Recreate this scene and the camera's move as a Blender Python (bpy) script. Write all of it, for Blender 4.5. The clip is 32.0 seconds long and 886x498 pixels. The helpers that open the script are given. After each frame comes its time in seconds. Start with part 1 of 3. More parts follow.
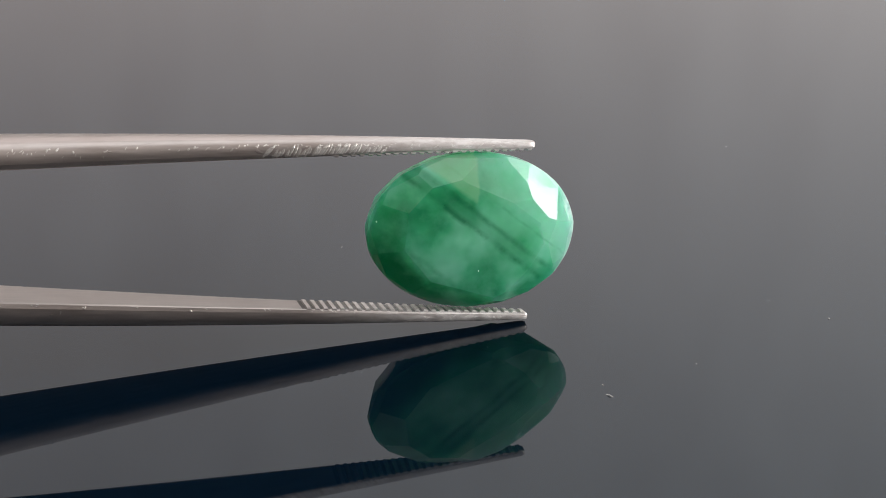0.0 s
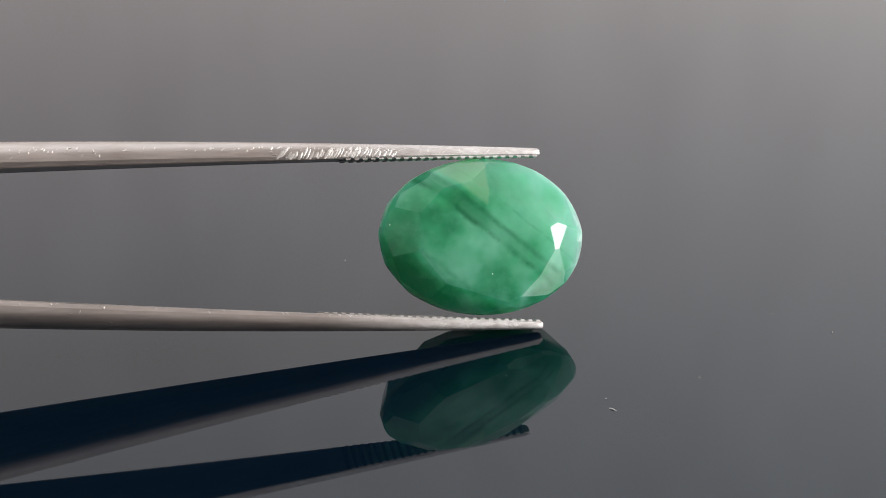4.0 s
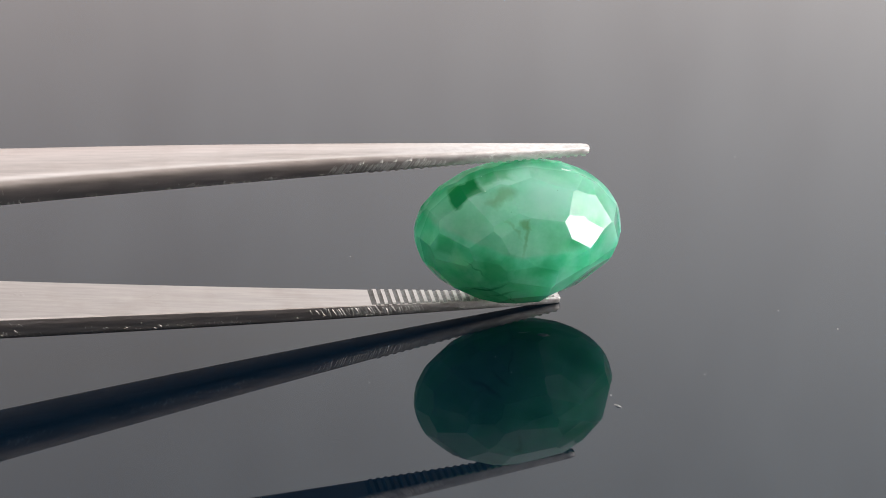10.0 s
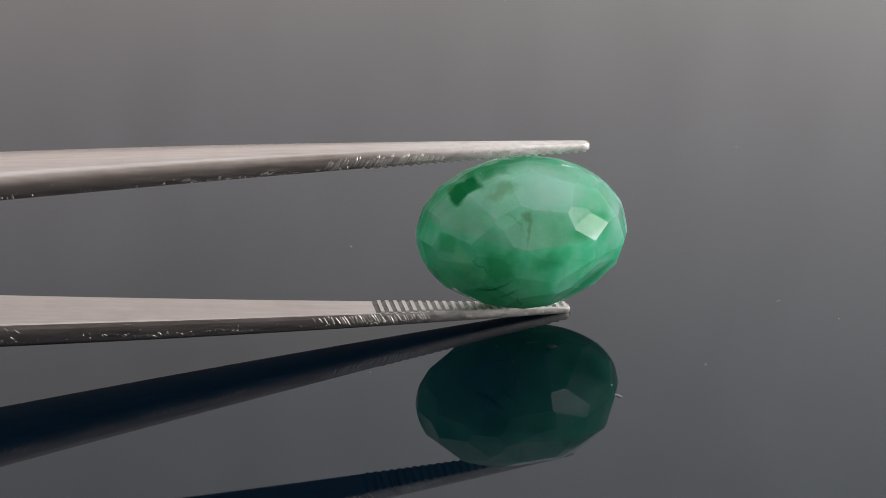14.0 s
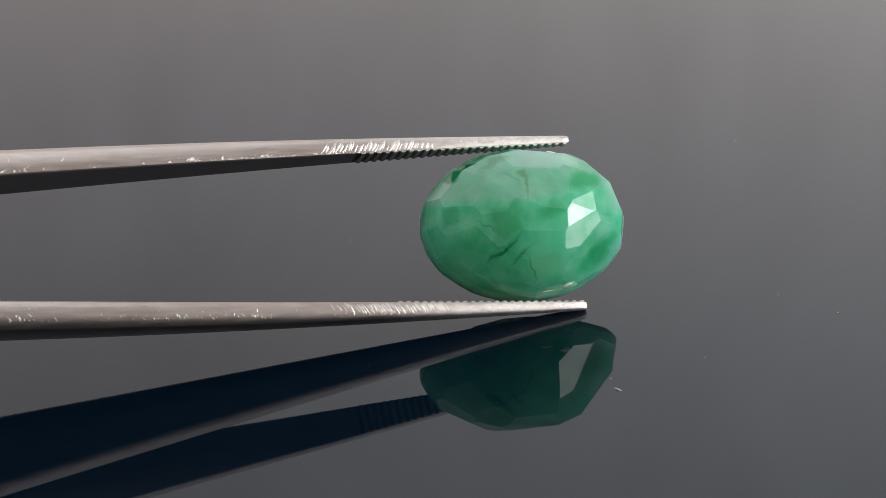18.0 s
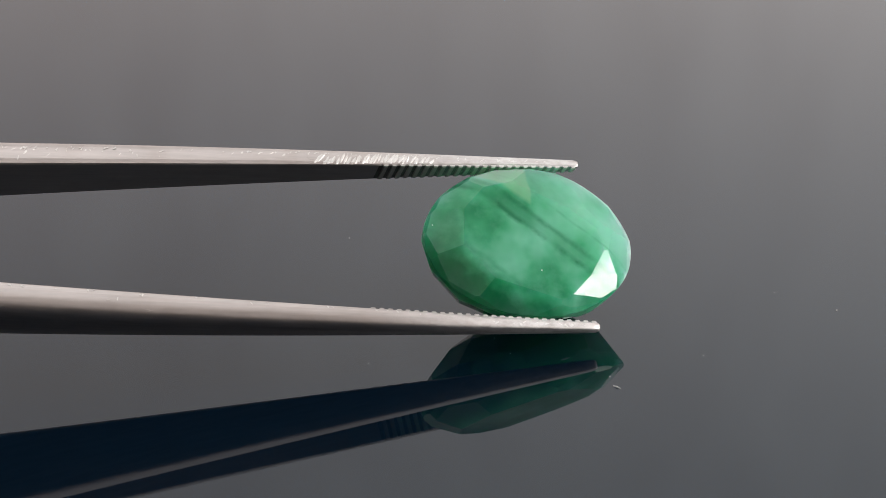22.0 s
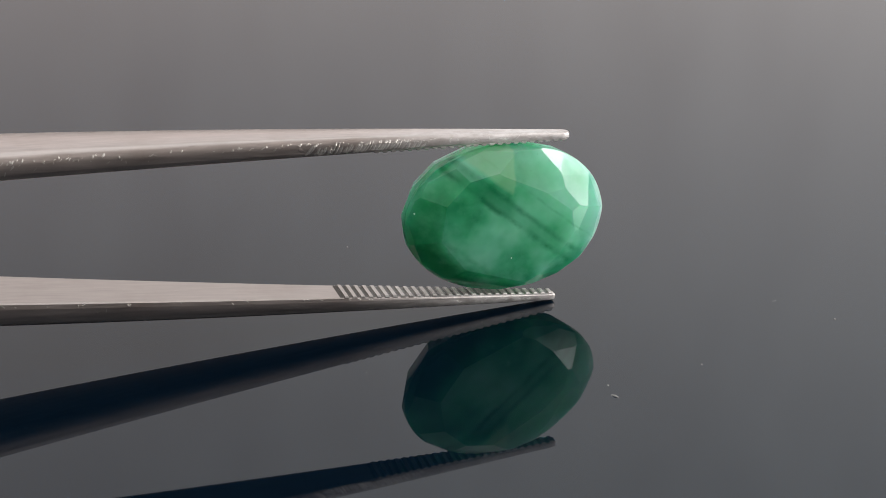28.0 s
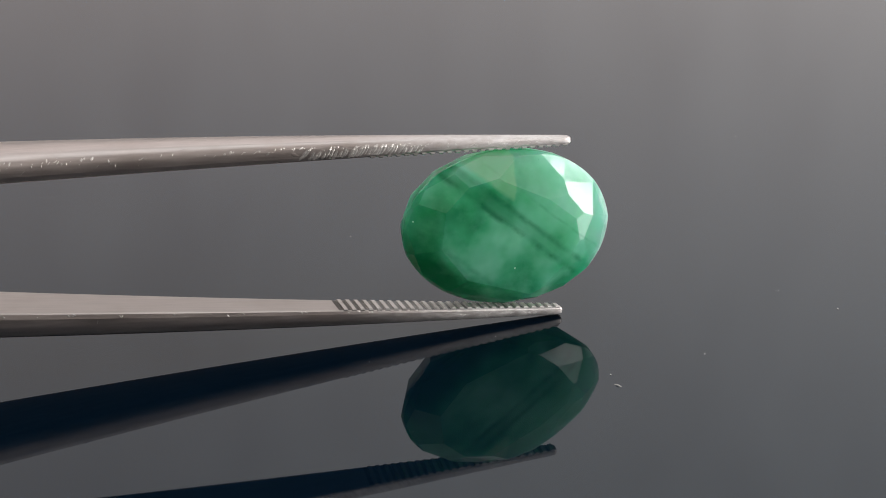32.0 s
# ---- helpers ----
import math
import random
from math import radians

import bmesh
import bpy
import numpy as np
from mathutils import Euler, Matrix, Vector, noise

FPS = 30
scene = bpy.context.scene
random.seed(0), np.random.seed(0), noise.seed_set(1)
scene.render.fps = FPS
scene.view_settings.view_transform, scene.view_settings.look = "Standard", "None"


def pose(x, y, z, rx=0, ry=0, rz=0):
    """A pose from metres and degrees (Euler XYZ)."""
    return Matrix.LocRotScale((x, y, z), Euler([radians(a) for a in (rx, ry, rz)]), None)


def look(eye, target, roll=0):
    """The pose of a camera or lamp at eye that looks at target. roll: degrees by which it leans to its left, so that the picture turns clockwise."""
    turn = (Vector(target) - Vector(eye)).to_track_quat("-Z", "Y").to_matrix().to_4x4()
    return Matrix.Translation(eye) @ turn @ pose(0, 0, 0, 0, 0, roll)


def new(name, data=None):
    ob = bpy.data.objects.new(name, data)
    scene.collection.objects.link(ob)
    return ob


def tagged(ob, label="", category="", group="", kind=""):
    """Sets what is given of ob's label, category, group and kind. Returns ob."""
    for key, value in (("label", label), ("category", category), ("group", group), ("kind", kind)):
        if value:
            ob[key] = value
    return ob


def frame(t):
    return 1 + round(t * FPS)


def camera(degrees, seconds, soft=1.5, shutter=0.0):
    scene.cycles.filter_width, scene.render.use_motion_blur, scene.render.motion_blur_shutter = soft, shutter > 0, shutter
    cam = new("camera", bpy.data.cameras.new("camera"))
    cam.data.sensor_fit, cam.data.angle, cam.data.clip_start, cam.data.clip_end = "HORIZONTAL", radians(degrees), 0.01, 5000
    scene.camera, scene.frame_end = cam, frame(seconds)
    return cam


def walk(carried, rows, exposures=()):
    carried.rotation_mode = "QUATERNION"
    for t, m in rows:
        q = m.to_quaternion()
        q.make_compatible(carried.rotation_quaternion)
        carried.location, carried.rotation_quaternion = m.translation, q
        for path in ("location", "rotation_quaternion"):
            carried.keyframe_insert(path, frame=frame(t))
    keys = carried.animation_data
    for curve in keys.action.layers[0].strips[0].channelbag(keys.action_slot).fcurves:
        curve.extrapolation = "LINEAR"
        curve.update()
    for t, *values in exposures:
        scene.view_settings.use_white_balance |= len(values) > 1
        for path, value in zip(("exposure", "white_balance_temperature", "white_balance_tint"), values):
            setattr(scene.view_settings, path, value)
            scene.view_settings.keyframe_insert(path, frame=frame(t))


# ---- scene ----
cam = camera(29.37, 32.0, soft=0.9)

MM = 0.001

# ---- camera and its walk ----
EYE = (0.00000, -0.09405, 0.04484)


def turned(pan, tilt):
    """The camera's pose in its fixed stand, by pan (to the left) and tilt (upward) in degrees."""
    a, b = radians(pan), radians(tilt)
    way = Vector((-math.sin(a) * math.cos(b), math.cos(a) * math.cos(b), math.sin(b)))
    return look(EYE, Vector(EYE) + way, 0.52)


walk(cam, [(t, turned(pan, tilt)) for t, pan, tilt in [
    (0.0, -0.252, -25.480), (0.5, -0.274, -25.423), (1.0, -0.274, -25.442), (1.5, -0.252, -25.442), (2.0, -0.274, -25.327), (2.5, -0.167, -25.212),
    (3.0, -0.167, -25.154), (3.5, -0.146, -25.097), (5.5, -0.104, -24.886), (6.0, -0.061, -24.944), (6.5, -0.019, -25.001), (7.0, 0.024, -25.097),
    (7.5, 0.045, -25.154), (7.8, 0.045, -25.116), (8.0, 0.045, -25.097), (8.2, 0.024, -25.078), (8.4, 0.002, -25.059), (8.8, 0.024, -25.078),
    (9.0, 0.045, -25.097), (9.2, 0.045, -25.116), (9.5, 0.066, -25.135), (9.8, 0.066, -25.154), (10.0, 0.066, -25.154), (10.5, 0.045, -25.135),
    (11.0, 0.045, -25.193), (11.5, 0.066, -25.250), (12.0, 0.066, -25.365), (12.5, 0.066, -25.423), (13.0, 0.045, -25.518), (13.5, 0.087, -25.499),
    (15.5, 0.108, -25.557), (16.0, 0.108, -25.633), (16.5, 0.108, -25.652), (17.0, 0.087, -25.652), (17.5, 0.087, -25.710), (18.0, 0.066, -25.710),
    (18.5, 0.024, -25.767), (19.0, 0.002, -25.767), (19.5, 0.024, -25.806), (20.0, 0.024, -25.806), (20.3, 0.024, -25.825), (20.5, 0.024, -25.844),
    (20.9, 0.024, -25.844), (21.0, 0.024, -25.844), (21.5, 0.024, -25.806), (22.0, 0.024, -25.786), (22.2, 0.045, -25.748), (22.5, 0.066, -25.672),
    (23.0, 0.045, -25.691), (23.5, 0.045, -25.748), (24.0, 0.045, -25.844), (24.5, 0.024, -25.863), (26.5, -0.019, -25.710), (27.0, -0.040, -25.557),
    (27.5, -0.040, -25.423), (28.0, -0.040, -25.480), (28.5, -0.040, -25.614), (29.0, -0.040, -25.748), (29.5, -0.040, -25.786), (30.0, 0.002, -25.825),
    (30.5, 0.045, -25.882), (31.0, 0.087, -25.921), (31.5, 0.087, -25.921), (32.0, 0.066, -25.844),
]], exposures=[
    (0.0, 0.05), (1.0, 0.0), (2.0, 0.0), (3.0, 0.08), (6.0, 0.12), (7.0, 0.2), (8.0, 0.17), (9.0, 0.32), (10.0, 0.43), (11.0, 0.28), (12.0, 0.2),
    (13.0, -0.1), (16.0, -0.13), (18.0, -0.17), (19.0, -0.12), (20.0, 0.12), (21.0, 0.32), (22.0, -0.03), (23.0, -0.07), (28.0, -0.06), (32.0, -0.08)])

# ---- world and window light ----
world = bpy.data.worlds.new("sky")
scene.world = world
world.use_nodes = True
wn, wl = world.node_tree.nodes, world.node_tree.links
sky = wn.new("ShaderNodeTexSky")
sky.sky_type, sky.sun_disc = "NISHITA", False
sky.sun_elevation, sky.sun_rotation, sky.dust_density = radians(40), radians(270), 3.0
haze = wn.new("ShaderNodeMix")
haze.data_type = "RGBA"
haze.inputs[0].default_value = 0.76
# thin uneven overcast
where, squeeze, cloud, veil = wn.new("ShaderNodeTexCoord"), wn.new("ShaderNodeMapping"), wn.new("ShaderNodeTexNoise"), wn.new("ShaderNodeValToRGB")
squeeze.inputs["Scale"].default_value = (14, 14, 3)
cloud.inputs["Scale"].default_value, cloud.inputs["Detail"].default_value = 1.0, 2.0
veil.color_ramp.elements[0].position, veil.color_ramp.elements[0].color = 0.2, (0.765, 0.685, 0.64, 1)
veil.color_ramp.elements[1].position, veil.color_ramp.elements[1].color = 0.8, (1.10, 1.045, 1.005, 1)
bright = wn.new("ShaderNodeVectorMath")
bright.operation = "SCALE"
bright.inputs["Scale"].default_value = 12.0
wl.new(where.outputs["Generated"], squeeze.inputs[0])
wl.new(squeeze.outputs[0], cloud.inputs["Vector"])
# the overcast is brighter towards the sun's side
side, lean = wn.new("ShaderNodeSeparateXYZ"), wn.new("ShaderNodeMath")
lean.operation, lean.inputs[1].default_value = "MULTIPLY_ADD", 1.25
thin = wn.new("ShaderNodeMath")
thin.operation, thin.inputs[1].default_value, thin.inputs[2].default_value = "MULTIPLY_ADD", 0.45, 0.25
wl.new(where.outputs["Generated"], side.inputs[0])
wl.new(cloud.outputs["Fac"], thin.inputs[0])
wl.new(side.outputs[0], lean.inputs[0])
wl.new(thin.outputs[0], lean.inputs[2])
wl.new(lean.outputs[0], veil.inputs[0])
wl.new(veil.outputs[0], bright.inputs[0])
# warmer near the horizon, cooler higher up
cool, tint = wn.new("ShaderNodeValToRGB"), wn.new("ShaderNodeVectorMath")
cool.color_ramp.elements[0].position, cool.color_ramp.elements[0].color = 0.27, (0.905, 0.868, 0.852, 1)
cool.color_ramp.elements[1].position, cool.color_ramp.elements[1].color = 0.58, (0.98, 1.05, 1.09, 1)
tint.operation = "MULTIPLY"
wl.new(side.outputs[2], cool.inputs[0])
wl.new(bright.outputs[0], tint.inputs[0])
wl.new(cool.outputs[0], tint.inputs[1])
wl.new(tint.outputs[0], haze.inputs[7])
wl.new(sky.outputs[0], haze.inputs[6])
wl.new(haze.outputs[2], wn["Background"].inputs[0])
wn["Background"].inputs[1].default_value = 0.157

# the bright window beside the table
WIN_X, WIN_Y0, WIN_Y1, WIN_Z0, WIN_Z1 = 0.85, -0.32, -0.10, 0.10, 0.395
GAP_Y0, GAP_Y1, GAP_Z0, GAP_Z1 = -0.50, 0.20, 0.02, 0.46


def daylight(x, y0, y1, z0, z1, radiance):
    """A lamp that fills a part of the window's opening and faces the table."""
    lamp = bpy.data.lights.new("window_daylight", "AREA")
    lamp.shape, lamp.size, lamp.size_y = "RECTANGLE", z1 - z0, y1 - y0
    lamp.energy, lamp.color = radiance * math.pi * (z1 - z0) * (y1 - y0), (1.0, 0.975, 0.96)
    new("window_daylight", lamp).matrix_world = look((x, (y0 + y1) / 2, (z0 + z1) / 2), (-2, (y0 + y1) / 2, (z0 + z1) / 2))


# the hazy pane, and the stretch of it where the clouds are thinnest
daylight(WIN_X + 0.07, GAP_Y0, GAP_Y1, GAP_Z0, GAP_Z1, 7.2)
daylight(WIN_X + 0.06, WIN_Y0, WIN_Y1, WIN_Z0, WIN_Z1, 16.0)


# ---- materials ----
class Mat:
    """A node material with a few shorthands."""

    def __init__(self, name):
        self.mat = bpy.data.materials.new(name)
        self.mat.use_nodes = True
        self.nodes, self.links = self.mat.node_tree.nodes, self.mat.node_tree.links
        self.bsdf = self.nodes["Principled BSDF"]
        self.coord = self.nodes.new("ShaderNodeTexCoord")

    def put(self, name, value):
        if isinstance(value, bpy.types.NodeSocket):
            self.links.new(value, self.bsdf.inputs[name])
        else:
            self.bsdf.inputs[name].default_value = value

    def mapped(self, scale=(1, 1, 1), turn=(0, 0, 0), shift=(0, 0, 0)):
        n = self.nodes.new("ShaderNodeMapping")
        n.inputs["Scale"].default_value, n.inputs["Location"].default_value = scale, shift
        n.inputs["Rotation"].default_value = [radians(a) for a in turn]
        self.links.new(self.coord.outputs["Object"], n.inputs["Vector"])
        return n.outputs[0]

    def noise(self, vec, scale, detail=3.0, rough=0.55, distort=0.0):
        n = self.nodes.new("ShaderNodeTexNoise")
        self.links.new(vec, n.inputs["Vector"])
        n.inputs["Scale"].default_value, n.inputs["Detail"].default_value = scale, detail
        n.inputs["Roughness"].default_value, n.inputs["Distortion"].default_value = rough, distort
        return n.outputs["Fac"]

    def ramp(self, fac, stops):
        n = self.nodes.new("ShaderNodeValToRGB")
        while len(n.color_ramp.elements) < len(stops):
            n.color_ramp.elements.new(0.5)
        for e, (p, c) in zip(n.color_ramp.elements, stops):
            e.position, e.color = p, (c, c, c, 1) if isinstance(c, (int, float)) else (*c, 1)
        self.links.new(fac, n.inputs[0])
        return n.outputs[0]

    def mix(self, fac, a, b, blend="MIX"):
        n = self.nodes.new("ShaderNodeMix")
        n.data_type, n.blend_type = "RGBA", blend
        for sock, v in ((n.inputs[0], fac), (n.inputs[6], a), (n.inputs[7], b)):
            if isinstance(v, bpy.types.NodeSocket):
                self.links.new(v, sock)
            elif isinstance(v, (int, float)):
                sock.default_value = v
            else:
                sock.default_value = (*v, 1)
        return n.outputs[2]

    def math(self, op, a, b=0.0, c=0.0):
        n = self.nodes.new("ShaderNodeMath")
        n.operation = op
        for sock, v in zip(n.inputs, (a, b, c)):
            if isinstance(v, bpy.types.NodeSocket):
                self.links.new(v, sock)
            else:
                sock.default_value = v
        return n.outputs[0]

    def axis(self, vec, i):
        n = self.nodes.new("ShaderNodeSeparateXYZ")
        self.links.new(vec, n.inputs[0])
        return n.outputs[i]

    def bump(self, height, strength, distance):
        n = self.nodes.new("ShaderNodeBump")
        n.inputs["Strength"].default_value, n.inputs["Distance"].default_value = strength, distance
        self.links.new(height, n.inputs["Height"])
        self.links.new(n.outputs[0], self.bsdf.inputs["Normal"])


def make_glass_top():
    m = Mat("black_gloss")
    v = m.mapped()
    smear = m.noise(m.mapped((1, 0.25, 1), (0, 0, 12)), 90, 3)
    m.put("Base Color", m.mix(m.noise(v, 40, 4), (0.0011, 0.0054, 0.0122), (0.0015, 0.0070, 0.0148)))
    m.put("Roughness", m.ramp(smear, [(0.3, 0.012), (0.75, 0.035)]))
    m.put("IOR", 1.4)
    return m.mat


def make_steel(name, tone, rough):
    m = Mat(name)
    v = m.mapped()
    brushed = m.noise(m.mapped((30, 480, 480)), 10, 4, 0.65)
    cloud = m.noise(v, 420, 5, 0.6)
    base = m.mix(m.ramp(brushed, [(0.3, 0.0), (0.7, 1.0)]), [c * 0.80 for c in tone], [c * 1.04 for c in tone])
    base = m.mix(m.ramp(cloud, [(0.5, 0.0), (0.72, 0.3)]), base, [tone[0] * 0.66, tone[1] * 0.60, tone[2] * 0.55])
    # scuffed bright and coarse towards the tip
    worn_off = m.ramp(m.math("MULTIPLY_ADD", m.axis(v, 0), 50.0, 0.5), [(0.02, 0.0), (0.46, 1.0)])
    grain = m.noise(m.mapped((1800, 3600, 3600), (0, 0, 25)), 1.0, 4, 0.7)
    scuff = m.math("MULTIPLY", worn_off, m.ramp(grain, [(0.3, 0.35), (0.6, 1.0)]))
    base = m.mix(scuff, base, [min(0.92, 0.45 * c + 0.62 * 0.9) for c in tone])
    m.put("Base Color", base)
    m.put("Metallic", 1.0)
    m.put("Roughness", m.math("ADD", m.ramp(brushed, [(0.25, rough - 0.03), (0.75, rough + 0.05)]), m.math("MULTIPLY", scuff, 0.26)))
    nicks = m.ramp(m.noise(m.mapped((1100, 1800, 2600), (0, 20, 0)), 1.0, 2, 0.6), [(0.70, 0.0), (0.76, 1.0)])
    height = m.math("ADD", m.math("MULTIPLY", nicks, 0.4), m.math("MULTIPLY", brushed, 0.06))
    height = m.math("ADD", height, m.math("MULTIPLY", m.math("MULTIPLY", grain, worn_off), 0.7))
    m.bump(height, 0.4, 0.00006)
    return m.mat


def make_gem():
    m = Mat("milky_green_gem")
    v = m.mapped((1000, 1000, 1000))
    wave = m.nodes.new("ShaderNodeTexNoise")
    m.links.new(v, wave.inputs["Vector"])
    wave.inputs["Scale"].default_value, wave.inputs["Detail"].default_value = 0.55, 3.0
    warp = m.nodes.new("ShaderNodeVectorMath")
    warp.operation = "MULTIPLY_ADD"
    warp.inputs[1].default_value, warp.inputs[2].default_value = (0.8, 0.8, 0.8), (-0.4, -0.4, -0.4)
    m.links.new(wave.outputs["Color"], warp.inputs[0])
    bent = m.nodes.new("ShaderNodeVectorMath")
    m.links.new(v, bent.inputs[0])
    m.links.new(warp.outputs[0], bent.inputs[1])
    bent = bent.outputs[0]
    # torn outlines for the zones
    rag = m.nodes.new("ShaderNodeTexNoise")
    m.links.new(v, rag.inputs["Vector"])
    rag.inputs["Scale"].default_value, rag.inputs["Detail"].default_value = 1.3, 4.0
    tear = m.nodes.new("ShaderNodeVectorMath")
    tear.operation = "MULTIPLY_ADD"
    tear.inputs[1].default_value, tear.inputs[2].default_value = (0.75, 0.75, 0.75), (-0.375, -0.375, -0.375)
    m.links.new(rag.outputs["Color"], tear.inputs[0])
    torn = m.nodes.new("ShaderNodeVectorMath")
    m.links.new(bent, torn.inputs[0])
    m.links.new(tear.outputs[0], torn.inputs[1])
    torn = torn.outputs[0]

    def blob(centre, size, turn, soft=0.45):
        """1 inside an ellipsoidal cloud, falling to 0 at its rim."""
        n = m.nodes.new("ShaderNodeMapping")
        n.vector_type = "TEXTURE"
        n.inputs["Location"].default_value, n.inputs["Scale"].default_value = centre, size
        n.inputs["Rotation"].default_value = (0, radians(turn), 0)
        m.links.new(torn, n.inputs["Vector"])
        d = m.nodes.new("ShaderNodeVectorMath")
        d.operation = "LENGTH"
        m.links.new(n.outputs[0], d.inputs[0])
        return m.ramp(d.outputs["Value"], [(1.0 - soft, 1.0), (1.0, 0.0)])

    def line(d, at, half, soft):
        """1 within half of d = at."""
        off = m.math("ABSOLUTE", m.math("SUBTRACT", d, at))
        return m.ramp(off, [(half, 1.0), (half + soft, 0.0)])

    def patch(centre, size, turn, soft=0.2, vec=None):
        """1 inside a box-shaped patch with firm sides, for painting facet-refracted colour."""
        n = m.nodes.new("ShaderNodeMapping")
        n.vector_type = "TEXTURE"
        n.inputs["Location"].default_value, n.inputs["Scale"].default_value = centre, size
        n.inputs["Rotation"].default_value = (0, radians(turn), 0)
        m.links.new(vec or v, n.inputs["Vector"])
        far = m.math("MAXIMUM", m.math("ABSOLUTE", m.axis(n.outputs[0], 0)), m.math("ABSOLUTE", m.axis(n.outputs[0], 2)))
        far = m.math("MAXIMUM", far, m.math("ABSOLUTE", m.axis(n.outputs[0], 1)))
        return m.ramp(far, [(1.0 - soft, 1.0), (1.0, 0.0)])

    cloud = m.noise(v, 0.30, 3, 0.5, 0.0)
    fine = m.noise(v, 0.9, 4, 0.55, 0.0)
    deep, mid, milk = (0.010, 0.170, 0.068), (0.041, 0.300, 0.135), (0.150, 0.470, 0.285)
    base = m.ramp(cloud, [(0.28, deep), (0.45, mid), (0.66, milk)])
    base = m.mix(m.ramp(fine, [(0.42, 0.0), (0.75, 0.5)]), base, (0.120, 0.420, 0.245))
    x, y, z = m.axis(v, 0), m.axis(v, 1), m.axis(v, 2)
    d = m.math("ADD", m.math("MULTIPLY", x, 0.585), m.math("MULTIPLY", z, 0.811))
    wobble = m.math("MULTIPLY", m.math("SUBTRACT", m.noise(v, 0.7, 3), 0.5), 0.30)
    d = m.math("ADD", d, wobble)
    front = m.ramp(m.math("MULTIPLY_ADD", y, 0.2, 0.5), [(0.5, 1.0), (0.7, 0.0)])
    back = m.ramp(m.math("MULTIPLY_ADD", y, 0.2, 0.5), [(0.5, 0.0), (0.66, 1.0)])
    broken = m.ramp(m.noise(v, 1.1, 3), [(0.38, 0.15), (0.62, 1.0)])
    # milky zone on one side of the growth bands, deep green rim on the other
    base = m.mix(m.math("MULTIPLY", m.ramp(m.math("MULTIPLY_ADD", d, 0.1, 0.5), [(0.62, 0.0), (0.74, 0.4)]), front), base, (0.165, 0.425, 0.268))
    base = m.mix(m.math("MULTIPLY", m.ramp(m.math("MULTIPLY_ADD", m.math("ADD", d, m.math("MULTIPLY_ADD", m.noise(v, 1.5, 4), 0.9, -0.45)), -0.1, 0.5), [(0.82, 0.0), (0.91, 0.75)]), m.ramp(m.math("MULTIPLY_ADD", y, 0.2, 0.5), [(0.6, 1.0), (0.8, 0.0)])), base, (0.003, 0.125, 0.043))
    between = m.math("MULTIPLY", m.math("MULTIPLY", line(d, 0.58, 0.42, 0.2), front), m.ramp(m.math("MULTIPLY_ADD", x, 0.1, 0.5), [(0.35, 0.45), (0.6, 0.15)]))
    base = m.mix(between, base, (0.012, 0.165, 0.068))
    for at, half, soft, amount in ((0.10, 0.04, 0.22, 0.60), (0.86, 0.03, 0.19, 0.44), (2.0, 0.0, 0.12, 0.22), (-3.1, 0.02, 0.25, 0.3)):
        fac = m.math("MULTIPLY", m.math("MULTIPLY", line(d, at, half, soft), front), m.math("MULTIPLY", broken, amount))
        base = m.mix(fac, base, (0.002, 0.120, 0.045))
    # the pavilion: pale towards one flank, green towards the other
    slope = m.math("ADD", m.axis(bent, 2), m.math("MULTIPLY", m.math("ABSOLUTE", m.math("SUBTRACT", m.axis(bent, 0), -1.0)), 0.16))
    flank = m.ramp(m.math("MULTIPLY_ADD", slope, 0.1, 0.5), [(0.445, 0.0), (0.475, 1.0)])
    pale = m.mix(m.ramp(fine, [(0.35, 0.0), (0.7, 1.0)]), (0.122, 0.355, 0.215), (0.172, 0.425, 0.275))
    green = m.mix(m.ramp(fine, [(0.35, 0.0), (0.7, 1.0)]), (0.056, 0.385, 0.190), (0.120, 0.480, 0.278))
    base = m.mix(m.math("MULTIPLY", back, 0.8), base, m.mix(flank, pale, green))
    dark, olive, white = (0.004, 0.140, 0.048), (0.085, 0.215, 0.098), (0.205, 0.410, 0.300)
